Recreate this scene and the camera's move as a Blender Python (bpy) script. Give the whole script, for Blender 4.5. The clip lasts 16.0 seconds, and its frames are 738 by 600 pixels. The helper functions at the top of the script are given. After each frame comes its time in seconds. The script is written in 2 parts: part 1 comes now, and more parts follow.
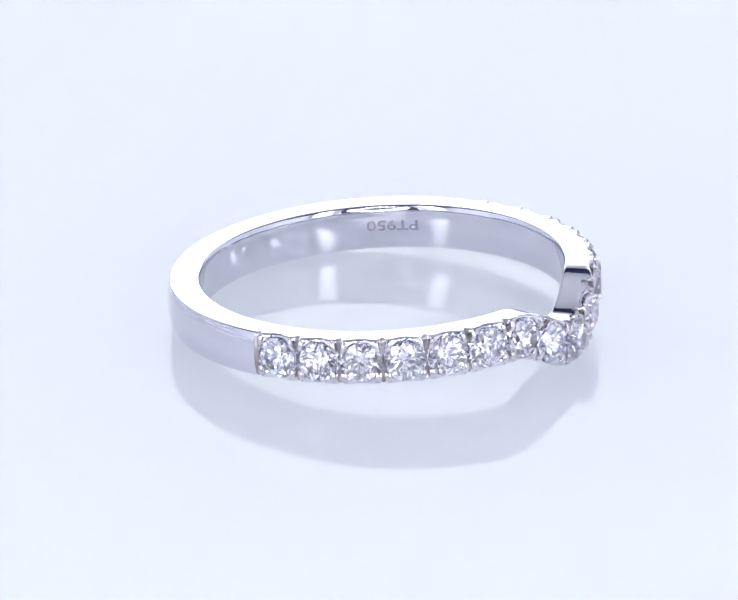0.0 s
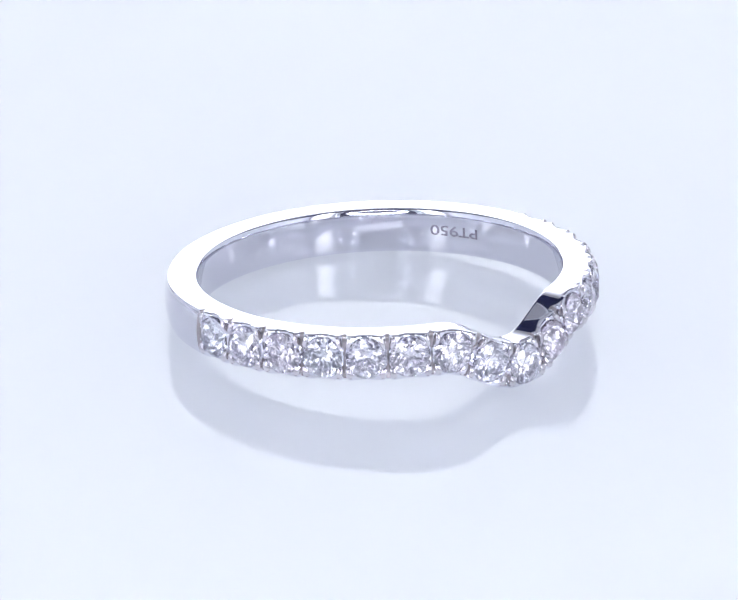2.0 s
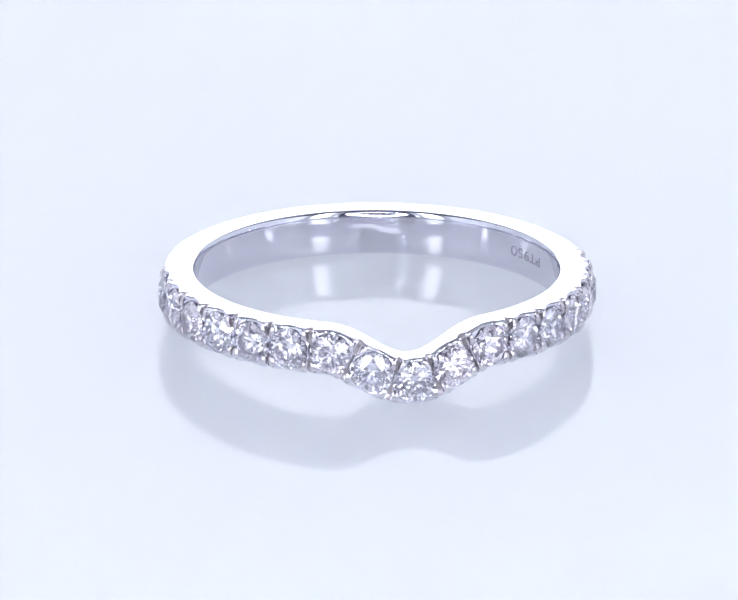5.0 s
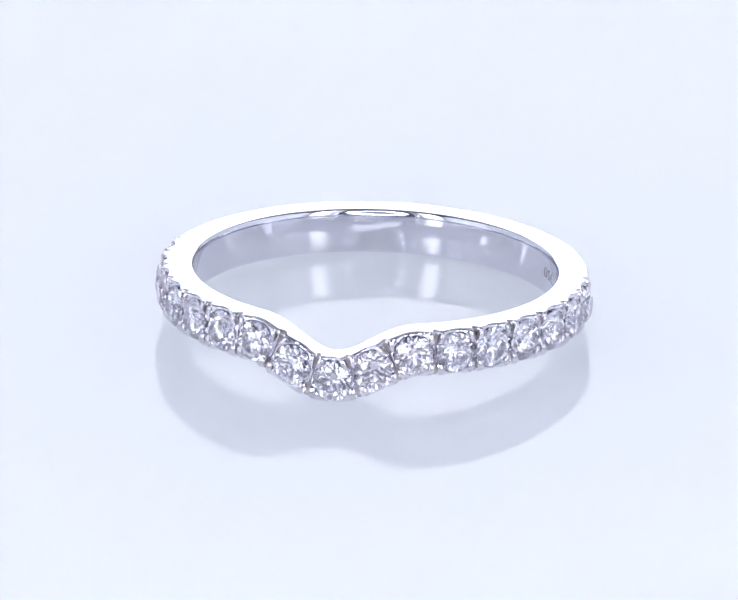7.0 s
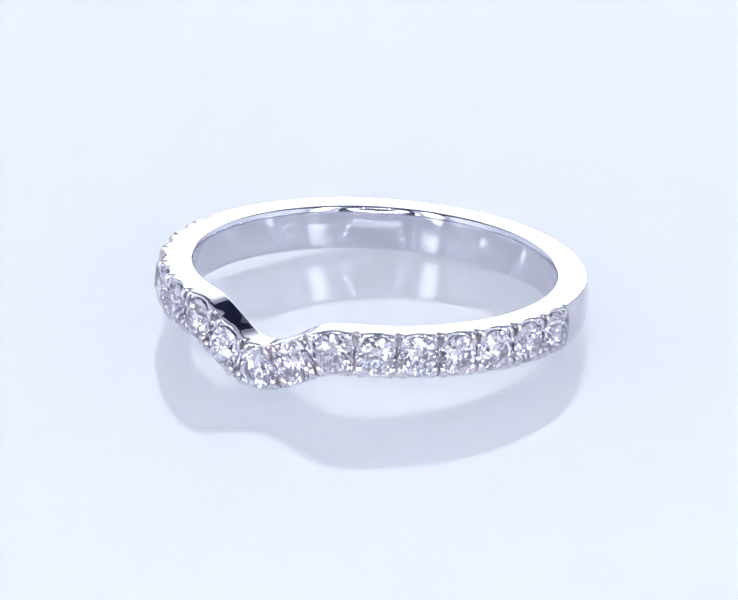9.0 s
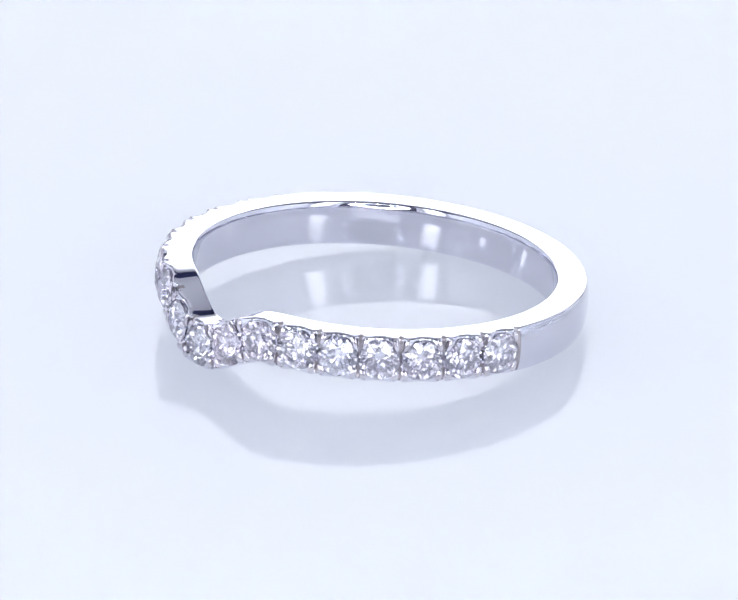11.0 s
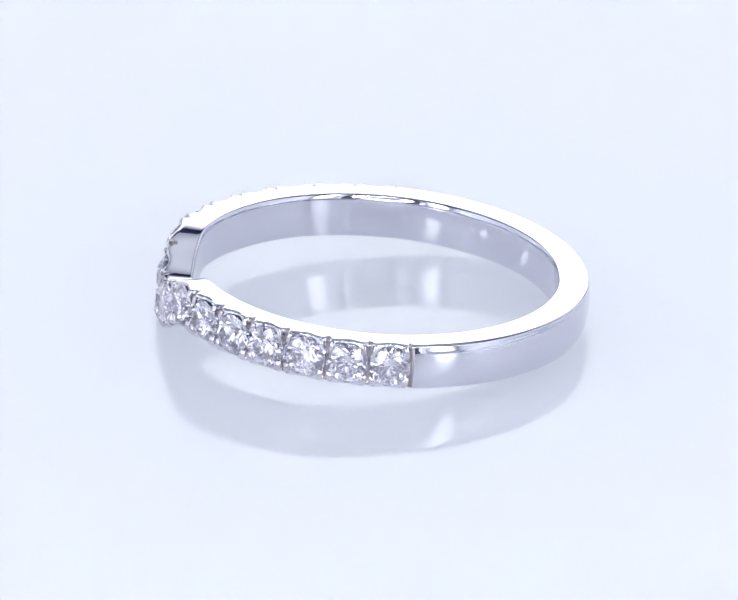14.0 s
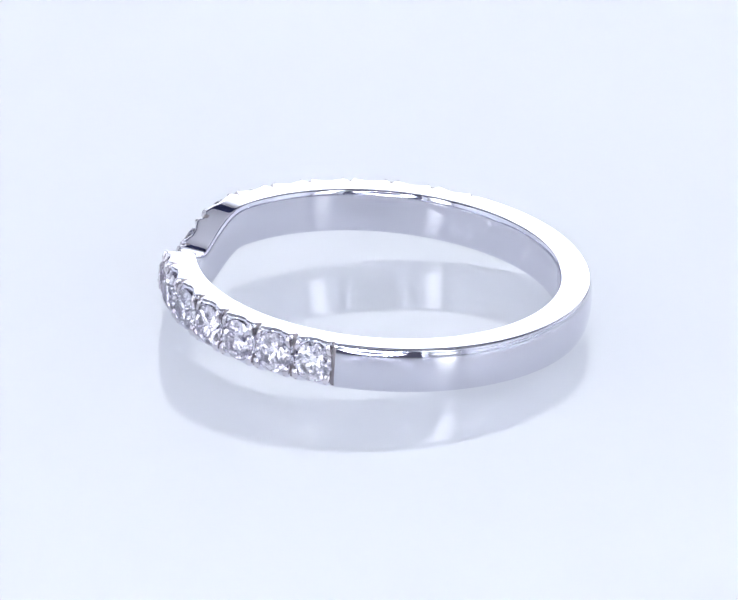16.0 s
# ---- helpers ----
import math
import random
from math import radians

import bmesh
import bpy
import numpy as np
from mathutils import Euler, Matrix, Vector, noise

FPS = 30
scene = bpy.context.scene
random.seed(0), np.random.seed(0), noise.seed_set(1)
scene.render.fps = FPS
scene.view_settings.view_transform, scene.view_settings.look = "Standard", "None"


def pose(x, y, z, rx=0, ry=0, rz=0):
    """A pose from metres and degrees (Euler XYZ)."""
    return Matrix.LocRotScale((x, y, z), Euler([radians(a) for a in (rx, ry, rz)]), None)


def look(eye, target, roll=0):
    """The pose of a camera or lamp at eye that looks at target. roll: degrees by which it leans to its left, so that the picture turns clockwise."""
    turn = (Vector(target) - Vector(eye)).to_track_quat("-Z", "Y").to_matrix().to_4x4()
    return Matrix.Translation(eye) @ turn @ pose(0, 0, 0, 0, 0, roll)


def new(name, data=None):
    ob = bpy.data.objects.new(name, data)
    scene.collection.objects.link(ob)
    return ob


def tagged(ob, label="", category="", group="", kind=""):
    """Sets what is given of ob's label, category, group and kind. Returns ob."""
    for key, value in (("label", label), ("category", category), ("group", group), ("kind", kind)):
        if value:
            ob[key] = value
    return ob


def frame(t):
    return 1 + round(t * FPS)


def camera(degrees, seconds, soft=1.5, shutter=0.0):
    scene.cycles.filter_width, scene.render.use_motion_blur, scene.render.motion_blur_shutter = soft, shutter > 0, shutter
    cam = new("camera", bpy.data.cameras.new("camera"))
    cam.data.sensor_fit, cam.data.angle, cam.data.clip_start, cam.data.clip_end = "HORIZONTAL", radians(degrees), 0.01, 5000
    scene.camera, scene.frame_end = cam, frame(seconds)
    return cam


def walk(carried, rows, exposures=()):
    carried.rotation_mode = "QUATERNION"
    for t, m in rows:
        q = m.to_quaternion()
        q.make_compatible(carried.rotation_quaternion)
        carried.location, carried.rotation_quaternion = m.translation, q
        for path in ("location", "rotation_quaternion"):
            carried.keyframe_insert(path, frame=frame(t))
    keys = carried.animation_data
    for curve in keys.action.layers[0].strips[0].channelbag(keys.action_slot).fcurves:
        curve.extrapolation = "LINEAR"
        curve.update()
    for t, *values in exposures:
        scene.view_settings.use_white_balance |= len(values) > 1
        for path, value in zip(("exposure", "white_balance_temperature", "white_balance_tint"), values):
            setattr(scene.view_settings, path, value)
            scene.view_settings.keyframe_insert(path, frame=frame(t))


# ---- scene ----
MM = 0.001
TILT, LEAN = 3.982, 0.252          # the ring leans on the tip of its dip
TURN_START, TURN_RATE = 61.8, -10.738
OFF_X, OFF_Y = -0.2146, -0.2394    # ring centre off the turning axis, mm
RING_Z = 1.818                     # height of the ring's centre, mm
ELEV, FAR = math.radians(22.1), 552.82

# ---- camera ----
cam = camera(3.628, 16.0, soft=1.6)
fwd = Vector((0, math.cos(ELEV), -math.sin(ELEV)))
upw = Vector((0, math.sin(ELEV), math.cos(ELEV)))
eye = (Vector((0, 0, RING_Z)) - fwd * FAR) * MM
aim = (Vector((0, 0, RING_Z)) - Vector((1, 0, 0)) * 0.535 - upw * 0.672) * MM
CAM_POSE = look(eye, aim, 0.507)
walk(cam, [(0, CAM_POSE), (16, CAM_POSE)], exposures=[(0, 0.29, 6500, 10), (16, 0.29, 6500, 10)])

# ---- world ----
world = bpy.data.worlds.new("room")
scene.world = world
world.use_nodes = True
world.node_tree.nodes["Background"].inputs[0].default_value = (0.24, 0.25, 0.36, 1)
world.node_tree.nodes["Background"].inputs[1].default_value = 0.35
# light is turned back many times inside a cut stone
scene.cycles.max_bounces, scene.cycles.glossy_bounces, scene.cycles.transmission_bounces = 28, 24, 24


# ---- materials ----
def mat(name, base, rough=0.5, metal=0.0, ior=1.5, grain=0.0, grain_scale=200.0, bump=0.0, emit=None, strength=0.0):
    m = bpy.data.materials.new(name)
    m.use_nodes = True
    nt = m.node_tree
    b = nt.nodes["Principled BSDF"]
    b.inputs["Base Color"].default_value = (*base, 1)
    b.inputs["Roughness"].default_value = rough
    b.inputs["Metallic"].default_value = metal
    b.inputs["IOR"].default_value = ior
    if emit:
        b.inputs["Emission Color"].default_value = (*emit, 1)
        b.inputs["Emission Strength"].default_value = strength
    if grain or bump:
        tc = nt.nodes.new("ShaderNodeTexCoord")
        n1 = nt.nodes.new("ShaderNodeTexNoise")
        n1.inputs["Scale"].default_value = grain_scale
        n1.inputs["Detail"].default_value = 6
        nt.links.new(tc.outputs["Object"], n1.inputs["Vector"])
        if grain:
            ramp = nt.nodes.new("ShaderNodeMapRange")
            ramp.inputs["To Min"].default_value = max(0.0, rough - grain)
            ramp.inputs["To Max"].default_value = rough + grain
            nt.links.new(n1.outputs["Fac"], ramp.inputs["Value"])
            nt.links.new(ramp.outputs["Result"], b.inputs["Roughness"])
        if bump:
            bp = nt.nodes.new("ShaderNodeBump")
            bp.inputs["Strength"].default_value = bump
            bp.inputs["Distance"].default_value = 0.00001
            nt.links.new(n1.outputs["Fac"], bp.inputs["Height"])
            nt.links.new(bp.outputs["Normal"], b.inputs["Normal"])
    return m


def gem_material():
    m = bpy.data.materials.new("diamond")
    m.use_nodes = True
    nt = m.node_tree
    nt.nodes.clear()
    out = nt.nodes.new("ShaderNodeOutputMaterial")
    g = nt.nodes.new("ShaderNodeBsdfGlass")
    info = nt.nodes.new("ShaderNodeObjectInfo")
    tint = nt.nodes.new("ShaderNodeMix")
    tint.data_type = "RGBA"
    tint.inputs[6].default_value = (1.0, 0.986, 0.998, 1)
    tint.inputs[7].default_value = (0.988, 0.989, 1.0, 1)
    nt.links.new(info.outputs["Random"], tint.inputs[0])
    nt.links.new(tint.outputs[2], g.inputs["Color"])
    g.inputs["Roughness"].default_value = 0.0
    g.inputs["IOR"].default_value = 2.417
    nt.links.new(g.outputs[0], out.inputs["Surface"])
    return m


def soft_panel(name, strength, edge, fades_up=False):
    """A diffuser over LEDs: brightest inside, fading towards its frame over the share `edge` of its size; fades_up: from its foot to its top."""
    m = mat(name, (0.45, 0.45, 0.48), 0.6, emit=GLOW, strength=strength)
    nt = m.node_tree
    tc = nt.nodes.new("ShaderNodeTexCoord")
    sep = nt.nodes.new("ShaderNodeSeparateXYZ")
    nt.links.new(tc.outputs["Generated"], sep.inputs[0])
    total = None
    for axis in edge:
        flip = nt.nodes.new("ShaderNodeMath")
        if axis == "Z" and fades_up:
            flip.operation = "SUBTRACT"
            flip.inputs[0].default_value = 1.0
            nt.links.new(sep.outputs[axis], flip.inputs[1])
        else:
            flip.operation = "PINGPONG"
            flip.inputs[1].default_value = 0.5
            nt.links.new(sep.outputs[axis], flip.inputs[0])
        mr = nt.nodes.new("ShaderNodeMapRange")
        mr.interpolation_type = "SMOOTHSTEP"
        mr.inputs["From Min"].default_value = 0.0
        mr.inputs["From Max"].default_value = edge[axis]
        mr.inputs["To Min"].default_value = 0.0
        mr.inputs["To Max"].default_value = strength if total is None else 1.0
        nt.links.new(flip.outputs[0], mr.inputs["Value"])
        if total is None:
            total = mr.outputs[0]
        else:
            mul = nt.nodes.new("ShaderNodeMath")
            mul.operation = "MULTIPLY"
            nt.links.new(total, mul.inputs[0])
            nt.links.new(mr.outputs[0], mul.inputs[1])
            total = mul.outputs[0]
    nt.links.new(total, nt.nodes["Principled BSDF"].inputs["Emission Strength"])
    return m


M_METAL = mat("polished_platinum", (0.745, 0.74, 0.795), 0.03, 1.0, grain=0.015, grain_scale=900.0, bump=0.02)
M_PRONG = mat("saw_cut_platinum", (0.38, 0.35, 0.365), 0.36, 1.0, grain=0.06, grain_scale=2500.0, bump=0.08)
M_CLAW = mat("burnished_platinum", (0.70, 0.67, 0.70), 0.17, 1.0, grain=0.06, grain_scale=2500.0, bump=0.06)
M_STAMP = mat("stamped_platinum", (0.36, 0.34, 0.40), 0.35, 1.0)
M_GEM = gem_material()
M_TABLE = mat("white_acrylic", (0.797, 0.813, 0.865), 0.012, 0.0, 1.27, grain=0.006, grain_scale=60.0)
ta = M_TABLE.node_tree.nodes["Principled BSDF"]
ta.inputs["Subsurface Weight"].default_value = 1.0
ta.inputs["Subsurface Radius"].default_value = (1.0, 1.0, 1.0)
ta.inputs["Subsurface Scale"].default_value = 0.08
M_WALL = mat("white_foamboard", (0.80, 0.81, 0.86), 0.7, grain=0.1, grain_scale=30.0)
GLOW = (0.96, 1.0, 1.05)
M_BACK = soft_panel("back_diffuser", 1.8, {"X": 0.2, "Z": 0.58}, fades_up=True)
M_TOP = soft_panel("ceiling_diffuser", 0.3, {"X": 0.5, "Y": 0.5})
M_FRONT = soft_panel("front_diffuser", 3.7, {"X": 0.42, "Z": 0.15})
M_NAVY = mat("navy_fabric", (0.035, 0.040, 0.105), 0.8, grain=0.1, grain_scale=200.0)
M_BLACK = mat("black_plastic", (0.015, 0.016, 0.03), 0.45, grain=0.1, grain_scale=80.0)
M_GREY = mat("pale_plastic", (0.62, 0.63, 0.70), 0.5, grain=0.1, grain_scale=80.0)
M_LED = mat("led", (0.9, 0.9, 0.9), 0.4, emit=(0.91, 0.96, 1.05), strength=190.0)



def part(name, bm, material, parent=None, label="", smooth=True):
    me = bpy.data.meshes.new(name)
    bm.to_mesh(me)
    bm.free()
    if smooth:
        for f in me.polygons:
            f.use_smooth = True
    if material:
        me.materials.append(material)
    ob = new(name, me)
    ob.parent = parent
    if label:
        tagged(ob, label)
    return ob


def box(bm, lo, hi):
    vs = [bm.verts.new((x, y, z)) for x in (lo[0], hi[0]) for y in (lo[1], hi[1]) for z in (lo[2], hi[2])]
    for q in ((0, 1, 3, 2), (4, 6, 7, 5), (0, 4, 5, 1), (2, 3, 7, 6), (0, 2, 6, 4), (1, 5, 7, 3)):
        bm.faces.new([vs[i] for i in q])
    return bm


# ---- light tent ----
HX, Y0, Y1, TOP = 0.34, -0.33, 0.46, 0.52
OPEN_X, OPEN_Z = 0.155, 0.50


def slab(name, lo, hi, material, label, category, kind="structure"):
    bm = box(bmesh.new(), lo, hi)
    bmesh.ops.recalc_face_normals(bm, faces=bm.faces)
    ob = part(name, bm, material, smooth=False)
    return tagged(ob, label, category, kind=kind)


def light_panel(name, lo, hi, axis, material, label, group=""):
    """A shallow frame with a glowing diffuser set into it."""
    thing = new(name)
    tagged(thing, label, "light panel", group)
    f = 0.004
    others = [a for a in range(3) if a != axis]
    bm = bmesh.new()
    for a in others:
        for end in (0, 1):
            p, q = list(lo), list(hi)
            if end:
                p[a] = hi[a] - f
            else:
                q[a] = lo[a] + f
            if a == others[1]:
                p[others[0]] += f
                q[others[0]] -= f
            box(bm, p, q)
    bmesh.ops.recalc_face_normals(bm, faces=bm.faces)
    part("frame", bm, M_WALL, thing, "thin white frame", smooth=False)
    p, q = list(lo), list(hi)
    for a in others:
        p[a] += f
        q[a] -= f
    p[axis] += 0.002
    q[axis] -= 0.002
    bm = box(bmesh.new(), p, q)
    bmesh.ops.recalc_face_normals(bm, faces=bm.faces)
    part("diffuser", bm, material, thing, "glowing white diffuser", smooth=False)
    return thing


def tent():
    slab("table_surface", (-HX, -0.345, -0.05), (HX, Y1, 0), M_TABLE, "glossy white acrylic sheet that mirrors the ring", "table")
    slab("wall_west", (-HX - 0.01, Y0, -0.01), (-HX, Y1, 0.37), M_WALL, "matt white side wall of a light tent", "wall")
    slab("wall_east", (HX, Y0, -0.01), (HX + 0.01, Y1, 0.37), M_WALL, "matt white side wall of a light tent", "wall")
    slab("wall_north", (-HX - 0.01, Y1, -0.01), (HX + 0.01, Y1 + 0.01, TOP), M_NAVY, "dark navy fabric back wall of a light tent", "wall")
    slab("ceiling", (-HX - 0.01, Y0 - 0.01, TOP), (HX + 0.01, Y1 + 0.01, TOP + 0.01), M_NAVY, "dark navy fabric ceiling of a light tent", "ceiling")
    light_panel("back_light", (-0.32, Y1 - 0.012, 0.004), (0.32, Y1 - 0.002, 0.43), 1, M_BACK, "large glowing white light panel on the back wall")
    light_panel("ceiling_light", (-0.32, -0.06, TOP - 0.014), (0.32, 0.34, TOP - 0.002), 2, M_TOP, "glowing white light panel under the dark ceiling")
    for sx in (-1, 1):
        xs = sorted((sx * 0.165, sx * 0.325))
        light_panel("front_light", (xs[0], Y0 + 0.002, 0.01), (xs[1], Y0 + 0.012, 0.47), 1, M_FRONT, "upright glowing white light panel beside the opening", "front lights")
    slab("desk", (-1.0, -1.3, -0.08), (1.0, 0.8, -0.052), M_NAVY, "dark navy desk under the light tent", "desk")
    # front wall with the opening through which the ring is filmed
    bm = bmesh.new()
    box(bm, (-HX - 0.01, Y0 - 0.01, 0.001), (-OPEN_X, Y0, TOP - 0.001))
    box(bm, (OPEN_X, Y0 - 0.01, 0.001), (HX + 0.01, Y0, TOP - 0.001))
    box(bm, (-OPEN_X, Y0 - 0.01, OPEN_Z), (OPEN_X, Y0, TOP - 0.001))
    bmesh.ops.recalc_face_normals(bm, faces=bm.faces)
    tagged(part("wall_south", bm, M_WALL, smooth=False), "white front wall of a light tent with an opening", "wall", kind="structure")


def ring_light():
    """An LED ring round the lens, facing the ring on the table."""
    thing = new("ring_light")
    tagged(thing, "ring light with small glowing LEDs on a pale body", "lamp")
    d = 0.36
    base = Matrix.Translation(Vector((0, 0, RING_Z * MM)) - fwd * d) @ fwd.to_track_quat("Z", "Y").to_matrix().to_4x4()
    thing.matrix_world = base
    ro, ri = d * math.tan(radians(19.5)), d * math.tan(radians(13.0))
    bm = bmesh.new()
    n = 96
    prof = [(ri, 0), (ro, 0), (ro, -0.012), (ri, -0.012)]
    rows = [[bm.verts.new((r * math.cos(2 * math.pi * i / n), r * math.sin(2 * math.pi * i / n), z)) for r, z in prof] for i in range(n)]
    for i in range(n):
        a, b = rows[i], rows[(i + 1) % n]
        for j in range(4):
            bm.faces.new((a[j], b[j], b[(j + 1) % 4], a[(j + 1) % 4]))
    bmesh.ops.recalc_face_normals(bm, faces=bm.faces)
    part("housing", bm, M_GREY, thing, "pale grey plastic housing", smooth=False)
    rl = d * math.tan(radians(17.2))
    bm = bmesh.new()
    bmesh.ops.create_cone(bm, cap_ends=True, segments=16, radius1=0.0043, radius2=0.0041, depth=0.0008)
    led = part("led", bm, M_LED, thing, "small glowing white LED")
    count = 28
    for i in range(count):
        o = led if i == 0 else new("led", led.data)
        o.parent = thing
        a = 2 * math.pi * (i + 0.5) / count
        o.location = (rl * math.cos(a), rl * math.sin(a), 0.0005)


# ---- the ring ----
RI, HALF = 8.65, 1.09
DIP, DIP_W, DIP_C, DIP_P = 1.40, 22.5, 1.5, 0.8
GAPS = [-97, -85, -73.2, -61.5, -49.7, -38, -26, -14.8, -3.4, 8.0, 18.2, 30, 41.3, 52.6, 63.6, 75.5, 87, 98.3]
STONES = [(a + b) / 2 for a, b in zip(GAPS, GAPS[1:])]
STONE_R = 0.985


def drop(deg):
    """Depth of the dip at an angle round the band, mm."""
    total = 0
    for k in (-1.5, -0.9, -0.3, 0.3, 0.9, 1.5):
        d = abs(deg + 2.0 * k - DIP_C) / DIP_W
        total += (0.5 * (1 + math.cos(math.pi * min(d, 1)))) ** DIP_P
    return DIP * total / 6


def across(deg):
    """The way across the band at an angle round it: its share along the band, and its share upwards."""
    slope = (drop(deg - 0.2) - drop(deg + 0.2)) / (radians(0.4) * 10)
    n = math.hypot(1, slope)
    return -slope / n, 1 / n


def warp(deg, z):
    """The angle and the height at z over the band's middle line, measured square to that line."""
    u, v = across(deg)
    return deg + math.degrees(z * u / 10), z * v - drop(deg)


def smooth_step(a, b, x):
    x = min(max((x - a) / (b - a), 0), 1)
    return x * x * (3 - 2 * x)


def inner_radius(z):
    """Radius of the slightly domed inside of the band."""
    return RI - 0.06 + z * z / 24


def outer_radius(deg, z):
    """Radius of the outside of the band at height z over its middle line."""
    crown = 10.22 - z * z / 8.5 - 0.3 * max(0, abs(z) - 0.65) ** 2
    if not GAPS[0] < deg < GAPS[-1]:
        return crown
    r = 10.17 - 0.05 * z * z
    k = min(range(17), key=lambda i: abs(STONES[i] - deg))
    dx = radians(deg - STONES[k]) * 10
    q = math.hypot(dx, z)
    # round seat under the stone
    if q < STONE_R:
        r = min(r, 9.1 + 0.98 * smooth_step(0.25, STONE_R, q))
    # scallops cut into both rims beside the stone
    rim = smooth_step(0.85, 0.1, abs(dx)) * smooth_step(0.70, 0.95, abs(z))
    r -= 0.16 * rim
    # saw cut between two stones
    g = min(abs(radians(deg - a) * 10) for a in GAPS)
    wide = 0.04 + 0.11 * smooth_step(0.30, 0.55, abs(z))
    r -= (0.26 - 0.10 * smooth_step(0.75, 0.95, abs(z))) * smooth_step(wide + 0.05, wide, g)
    return r


def ring_angles():
    out = []
    for a, b in zip(GAPS, GAPS[1:]):
        n = 44
        out += [a + (b - a) * i / n for i in range(n)]
    a, b = GAPS[-1], GAPS[0] + 360
    out += [a, a + 0.7]
    out += [a + 0.7 + (b - a - 1.4) * i / 150 for i in range(1, 151)]
    return out


def band(parent):
    nz = 44
    bev, bev_low, soft_in, soft_up = 0.15, 0.08, 0.17, 0.40
    ri_b = inner_radius(bev - HALF)
    verts, faces, slots = [], [], []
    angles = ring_angles()
    zs = [-HALF + bev_low + (2 * HALF - bev - bev_low) * i / nz for i in range(nz + 1)]
    for deg in angles:
        c = deg if deg < 180 else deg - 360
        prof = []
        ro = [outer_radius(c, z) for z in zs]
        prof += list(zip(ro, zs))
        rt, rb = ro[-1], ro[0]
        for k in range(1, 5):
            a = math.pi / 2 * k / 5
            prof.append((rt - bev * (1 - math.cos(a)), HALF - bev + bev * math.sin(a)))
        ri_t = inner_radius(HALF - soft_up)
        for k in range(1, 13):
            f = k / 13
            prof.append((rt - bev + (ri_t + soft_in - rt + bev) * f, HALF))
        for k in range(0, 13):
            a = math.pi / 2 * k / 12
            prof.append((ri_t + soft_in * (1 - math.sin(a)), HALF - soft_up * (1 - math.cos(a))))
        for k in range(1, 24):
            z = HALF - soft_up - (2 * HALF - soft_up - bev) * k / 24
            prof.append((inner_radius(z), z))
        for k in range(0, 5):
            a = math.pi / 2 * k / 4
            prof.append((ri_b + bev * (1 - math.cos(a)), -HALF + bev * (1 - math.sin(a))))
        for k in range(1, 9):
            f = k / 9
            prof.append((ri_b + bev + (rb - bev_low - ri_b - bev) * f, -HALF))
        for k in range(1, 5):
            a = math.pi / 2 * k / 5
            prof.append((rb - bev_low + bev_low * math.sin(a), -HALF + bev_low * (1 - math.cos(a))))
        for r, z in prof:
            at, up = warp(c, z)
            verts.append((r * math.sin(radians(at)) * MM, -r * math.cos(radians(at)) * MM, up * MM))
    m = len(prof)
    n = len(angles)
    for i in range(n):
        j = (i + 1) % n
        for k in range(m):
            l = (k + 1) % m
            faces.append((i * m + k, j * m + k, j * m + l, i * m + l))
            # the saw cuts between the stones are left unpolished, in a darker base colour
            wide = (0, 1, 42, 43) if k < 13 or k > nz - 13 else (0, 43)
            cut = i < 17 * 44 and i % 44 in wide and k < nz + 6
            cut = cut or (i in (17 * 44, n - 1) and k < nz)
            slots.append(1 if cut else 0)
    me = bpy.data.meshes.new("band")
    me.from_pydata(verts, [], faces)
    me.polygons.foreach_set("use_smooth", [True] * len(faces))
    me.materials.append(M_METAL)
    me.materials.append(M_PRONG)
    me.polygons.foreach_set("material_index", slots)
    me.update()
    ob = new("band", me)
    ob.parent = parent
    return ob


def brilliant():
    """A round brilliant of girdle radius STONE_R, table up, mm scaled to metres."""
    pts = []
    R = STONE_R
    crown, pavilion = math.tan(radians(34.5)), math.tan(radians(41))
    for k in range(8):
        a, b = math.pi / 4 * k, math.pi / 4 * (k + 0.5)
        pts.append((0.55 * R * math.cos(a), 0.55 * R * math.sin(a), 0.015 + 0.45 * R * crown))
        pts.append((0.80 * R * math.cos(b), 0.80 * R * math.sin(b), 0.05 + 0.20 * R * crown))
        pts.append((0.22 * R * math.cos(b), 0.22 * R * math.sin(b), -0.041 - 0.78 * R * pavilion))
    for k in range(16):
        a = math.pi / 8 * k
        for z in (0.015, -0.02):
            pts.append((R * math.cos(a), R * math.sin(a), z))
    pts.append((0, 0, -0.02 - R * pavilion))
    bm = bmesh.new()
    for q in pts:
        bm.verts.new([v * MM for v in q])
    bmesh.ops.convex_hull(bm, input=bm.verts)
    bmesh.ops.recalc_face_normals(bm, faces=bm.faces)
    return bm


def radial_frame(deg, r, z, spin=0.0):
    """Local z outward, local x along the band, local y up."""
    a = radians(deg)
    out = Vector((math.sin(a), -math.cos(a), 0))
    tan = Vector((math.cos(a), math.sin(a), 0))
    m = Matrix((tan, Vector((0, 0, 1)), out)).transposed().to_4x4()
    return Matrix.Translation((out * r + Vector((0, 0, z))) * MM) @ m @ Matrix.Rotation(spin, 4, "Z")


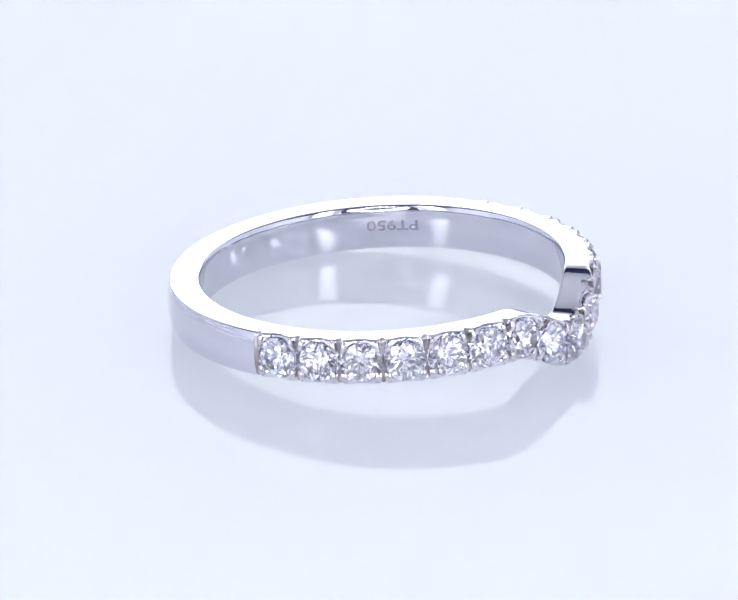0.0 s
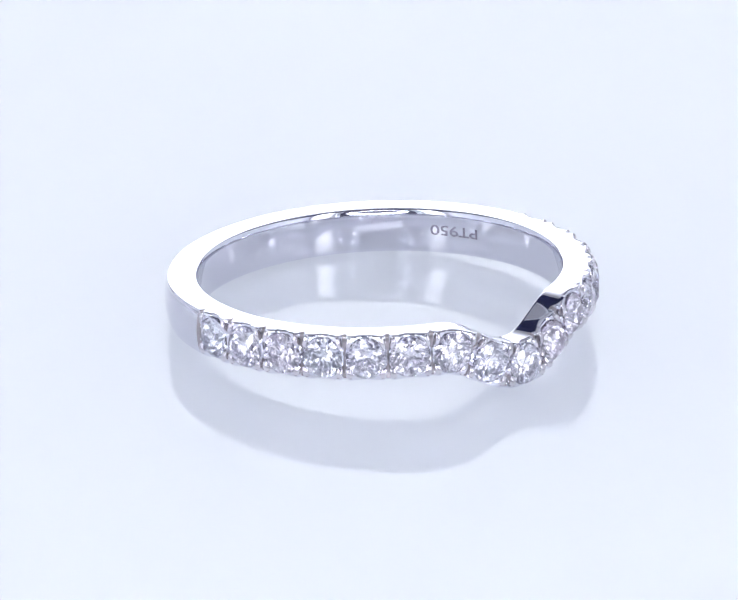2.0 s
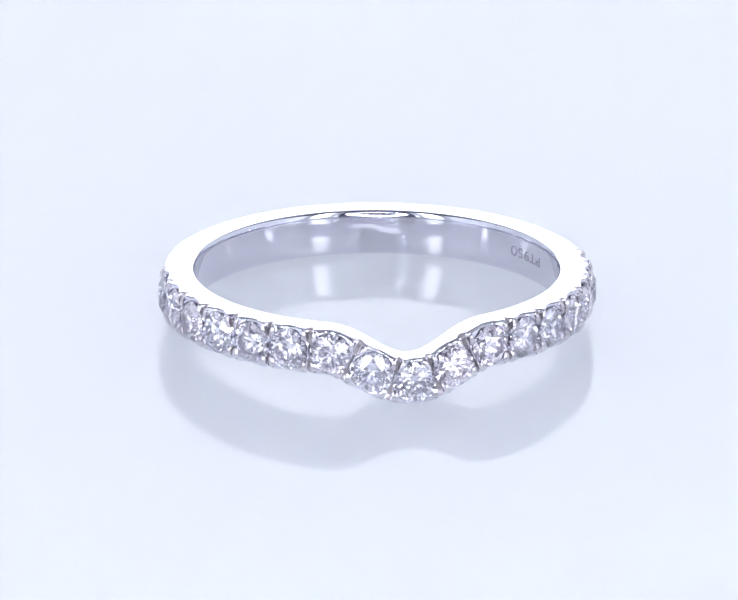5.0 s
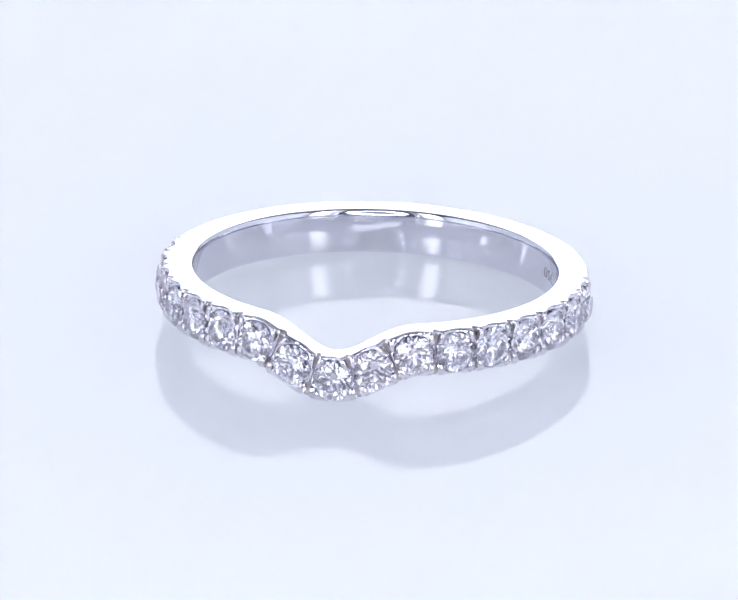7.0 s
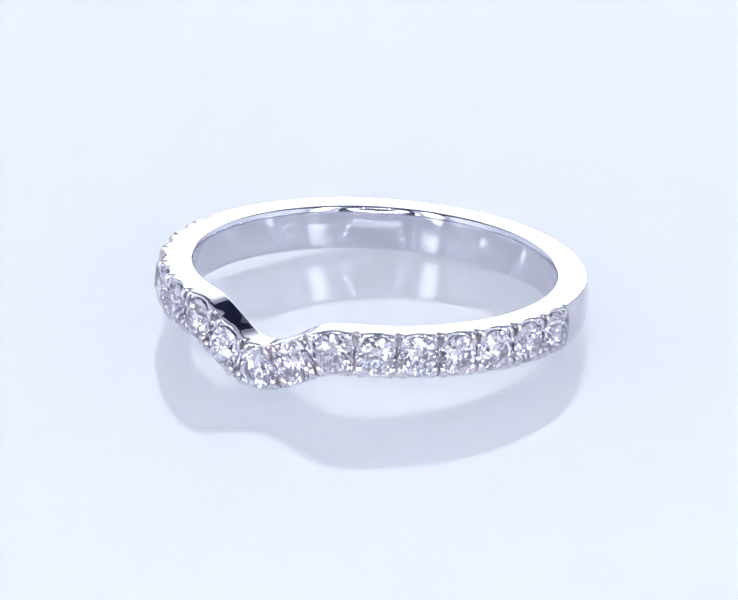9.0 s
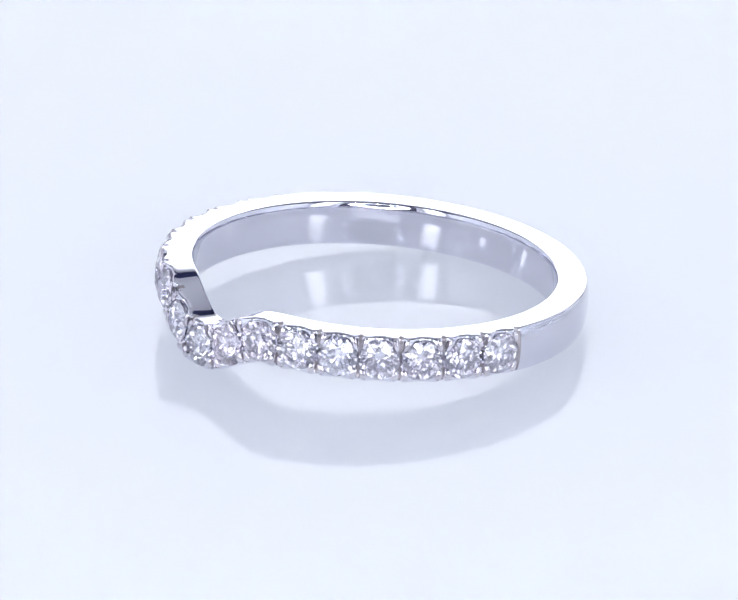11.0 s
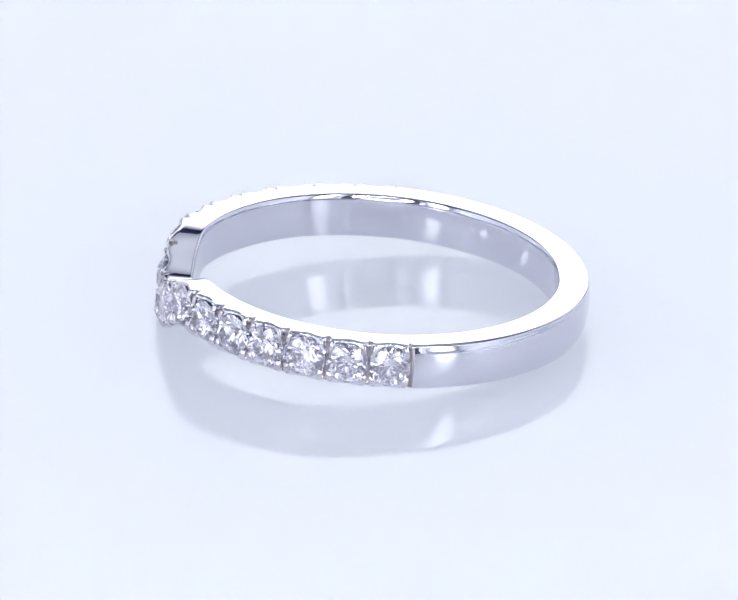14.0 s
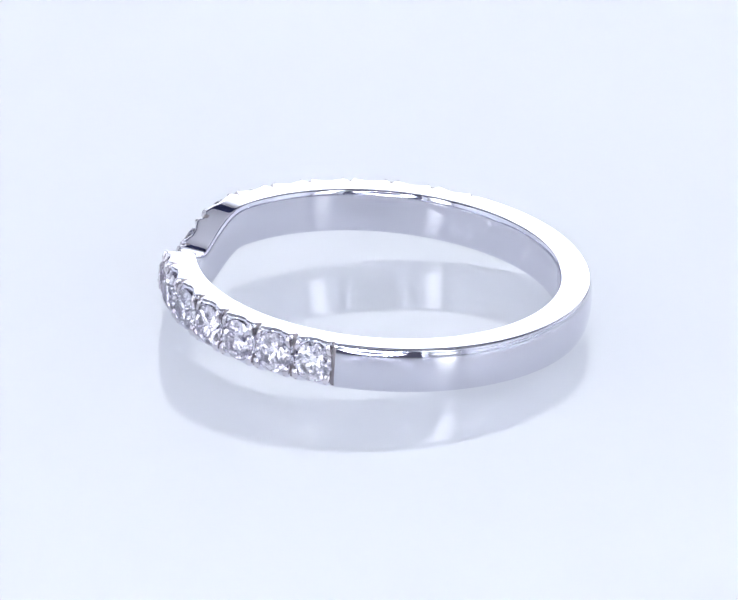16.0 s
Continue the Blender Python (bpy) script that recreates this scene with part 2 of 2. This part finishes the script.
def claw_mesh(tip, girth):
    """A small claw of metal pushed over a stone's edge: a bead on a short stem, drawn out into a tip of that length."""
    bm = bmesh.new()
    rows = []
    n = 10
    for y, w, h in ((-0.30, 0.03, -0.05), (-0.25, 0.085, 0.04), (-0.12, 0.115, 0.10), (0.05, 0.12, 0.115), (0.50 * tip, 0.11, 0.09), (0.80 * tip, 0.075, 0.03), (tip, 0.015, -0.06)):
        ring = [(w * girth * math.cos(math.pi * k / (n - 1)), h * math.sin(math.pi * k / (n - 1)) ** 0.8) for k in range(n)]
        rows.append([bm.verts.new((x * MM, y * MM, z * MM)) for x, z in ring] + [bm.verts.new((-w * girth * MM, y * MM, -0.35 * MM)), bm.verts.new((w * girth * MM, y * MM, -0.35 * MM))])
    for a, b in zip(rows, rows[1:]):
        for k in range(n + 2):
            l = (k + 1) % (n + 2)
            bm.faces.new((a[k], a[l], b[l], b[k]))
    bm.faces.new(rows[0])
    bm.faces.new(rows[-1])
    bmesh.ops.recalc_face_normals(bm, faces=bm.faces)
    return bm


def stamp(parent):
    cu = bpy.data.curves.new("hallmark", "FONT")
    cu.body = "PT950"
    cu.size, cu.extrude, cu.align_x, cu.align_y = 1.0, 0.02, "CENTER", "CENTER"
    cu.offset = 0.012
    tmp = new("hallmark_text", cu)
    dg = bpy.context.evaluated_depsgraph_get()
    me = bpy.data.meshes.new_from_object(tmp.evaluated_get(dg))
    bpy.data.objects.remove(tmp)
    me.name = "hallmark"
    bm = bmesh.new()
    bm.from_mesh(me)
    bmesh.ops.subdivide_edges(bm, edges=[e for e in bm.edges if e.calc_length() > 0.2], cuts=3)
    for v in bm.verts:
        # seen from inside, upside down
        a = radians(STAMP_ANG) + v.co.x * 0.98 / RI
        z = -v.co.y * 0.70 + STAMP_Z
        r = inner_radius(z) - 0.004 + (v.co.z - 0.02) * -0.3
        v.co = Vector((r * math.sin(a), -r * math.cos(a), z)) * MM
    bmesh.ops.recalc_face_normals(bm, faces=bm.faces)
    part("hallmark", bm, M_STAMP, parent, "tiny stamped PT950 fineness mark", smooth=False)


STAMP_ANG, STAMP_Z = 115.2, 0.12


def build_ring():
    ring = new("ring")
    tagged(ring, "polished platinum curved band set with diamonds, lying on white acrylic", "ring")
    band(ring)
    rnd = random.Random(4)
    first = None
    for deg in STONES:
        if first is None:
            first = part("diamond", brilliant(), M_GEM, ring, "round brilliant-cut clear diamond", smooth=False)
            ob = first
        else:
            ob = tagged(new("diamond", first.data), "round brilliant-cut clear diamond")
            ob.parent = ring
        ob.matrix_local = radial_frame(deg + rnd.uniform(-0.15, 0.15), 10.07, -drop(deg), rnd.uniform(0, 6.28)) @ pose(0, 0, 0, rnd.uniform(-2.5, 2.5), rnd.uniform(-2.5, 2.5))
    first = {}
    for deg in GAPS:
        for side in (1, -1):
            for way in (1, -1):
                if (deg == GAPS[0] and way < 0) or (deg == GAPS[-1] and way > 0):
                    continue
                if side not in first:
                    ob = first[side] = part("prong", claw_mesh(0.34, 1.0) if side > 0 else claw_mesh(0.25, 1.35), M_CLAW, ring, "small polished metal prong")
                else:
                    ob = tagged(new("prong", first[side].data), "small polished metal prong")
                    ob.parent = ring
                at = deg + way * math.degrees(0.235 / 10)
                lean = math.radians(-14) * way * side
                spot, up = warp(at, side * 0.74)
                u, v = across(at)
                ob.matrix_local = radial_frame(spot, 10.17, up, (0 if side > 0 else math.pi) + lean - math.atan2(u, v))
    stamp(ring)
    return ring


def ring_pose(t):
    lean = Matrix.Rotation(radians(-TILT), 4, "X") @ Matrix.Rotation(radians(LEAN), 4, "Y")
    turn = Matrix.Rotation(radians(TURN_START + TURN_RATE * t), 4, "Z")
    return Matrix.Translation((0, 0, RING_Z * MM)) @ turn @ Matrix.Translation((OFF_X * MM, OFF_Y * MM, 0)) @ lean


tent()
ring_light()
ring = build_ring()


def motions():
    walk(ring, [(t, ring_pose(t)) for t in range(17)])


motions()
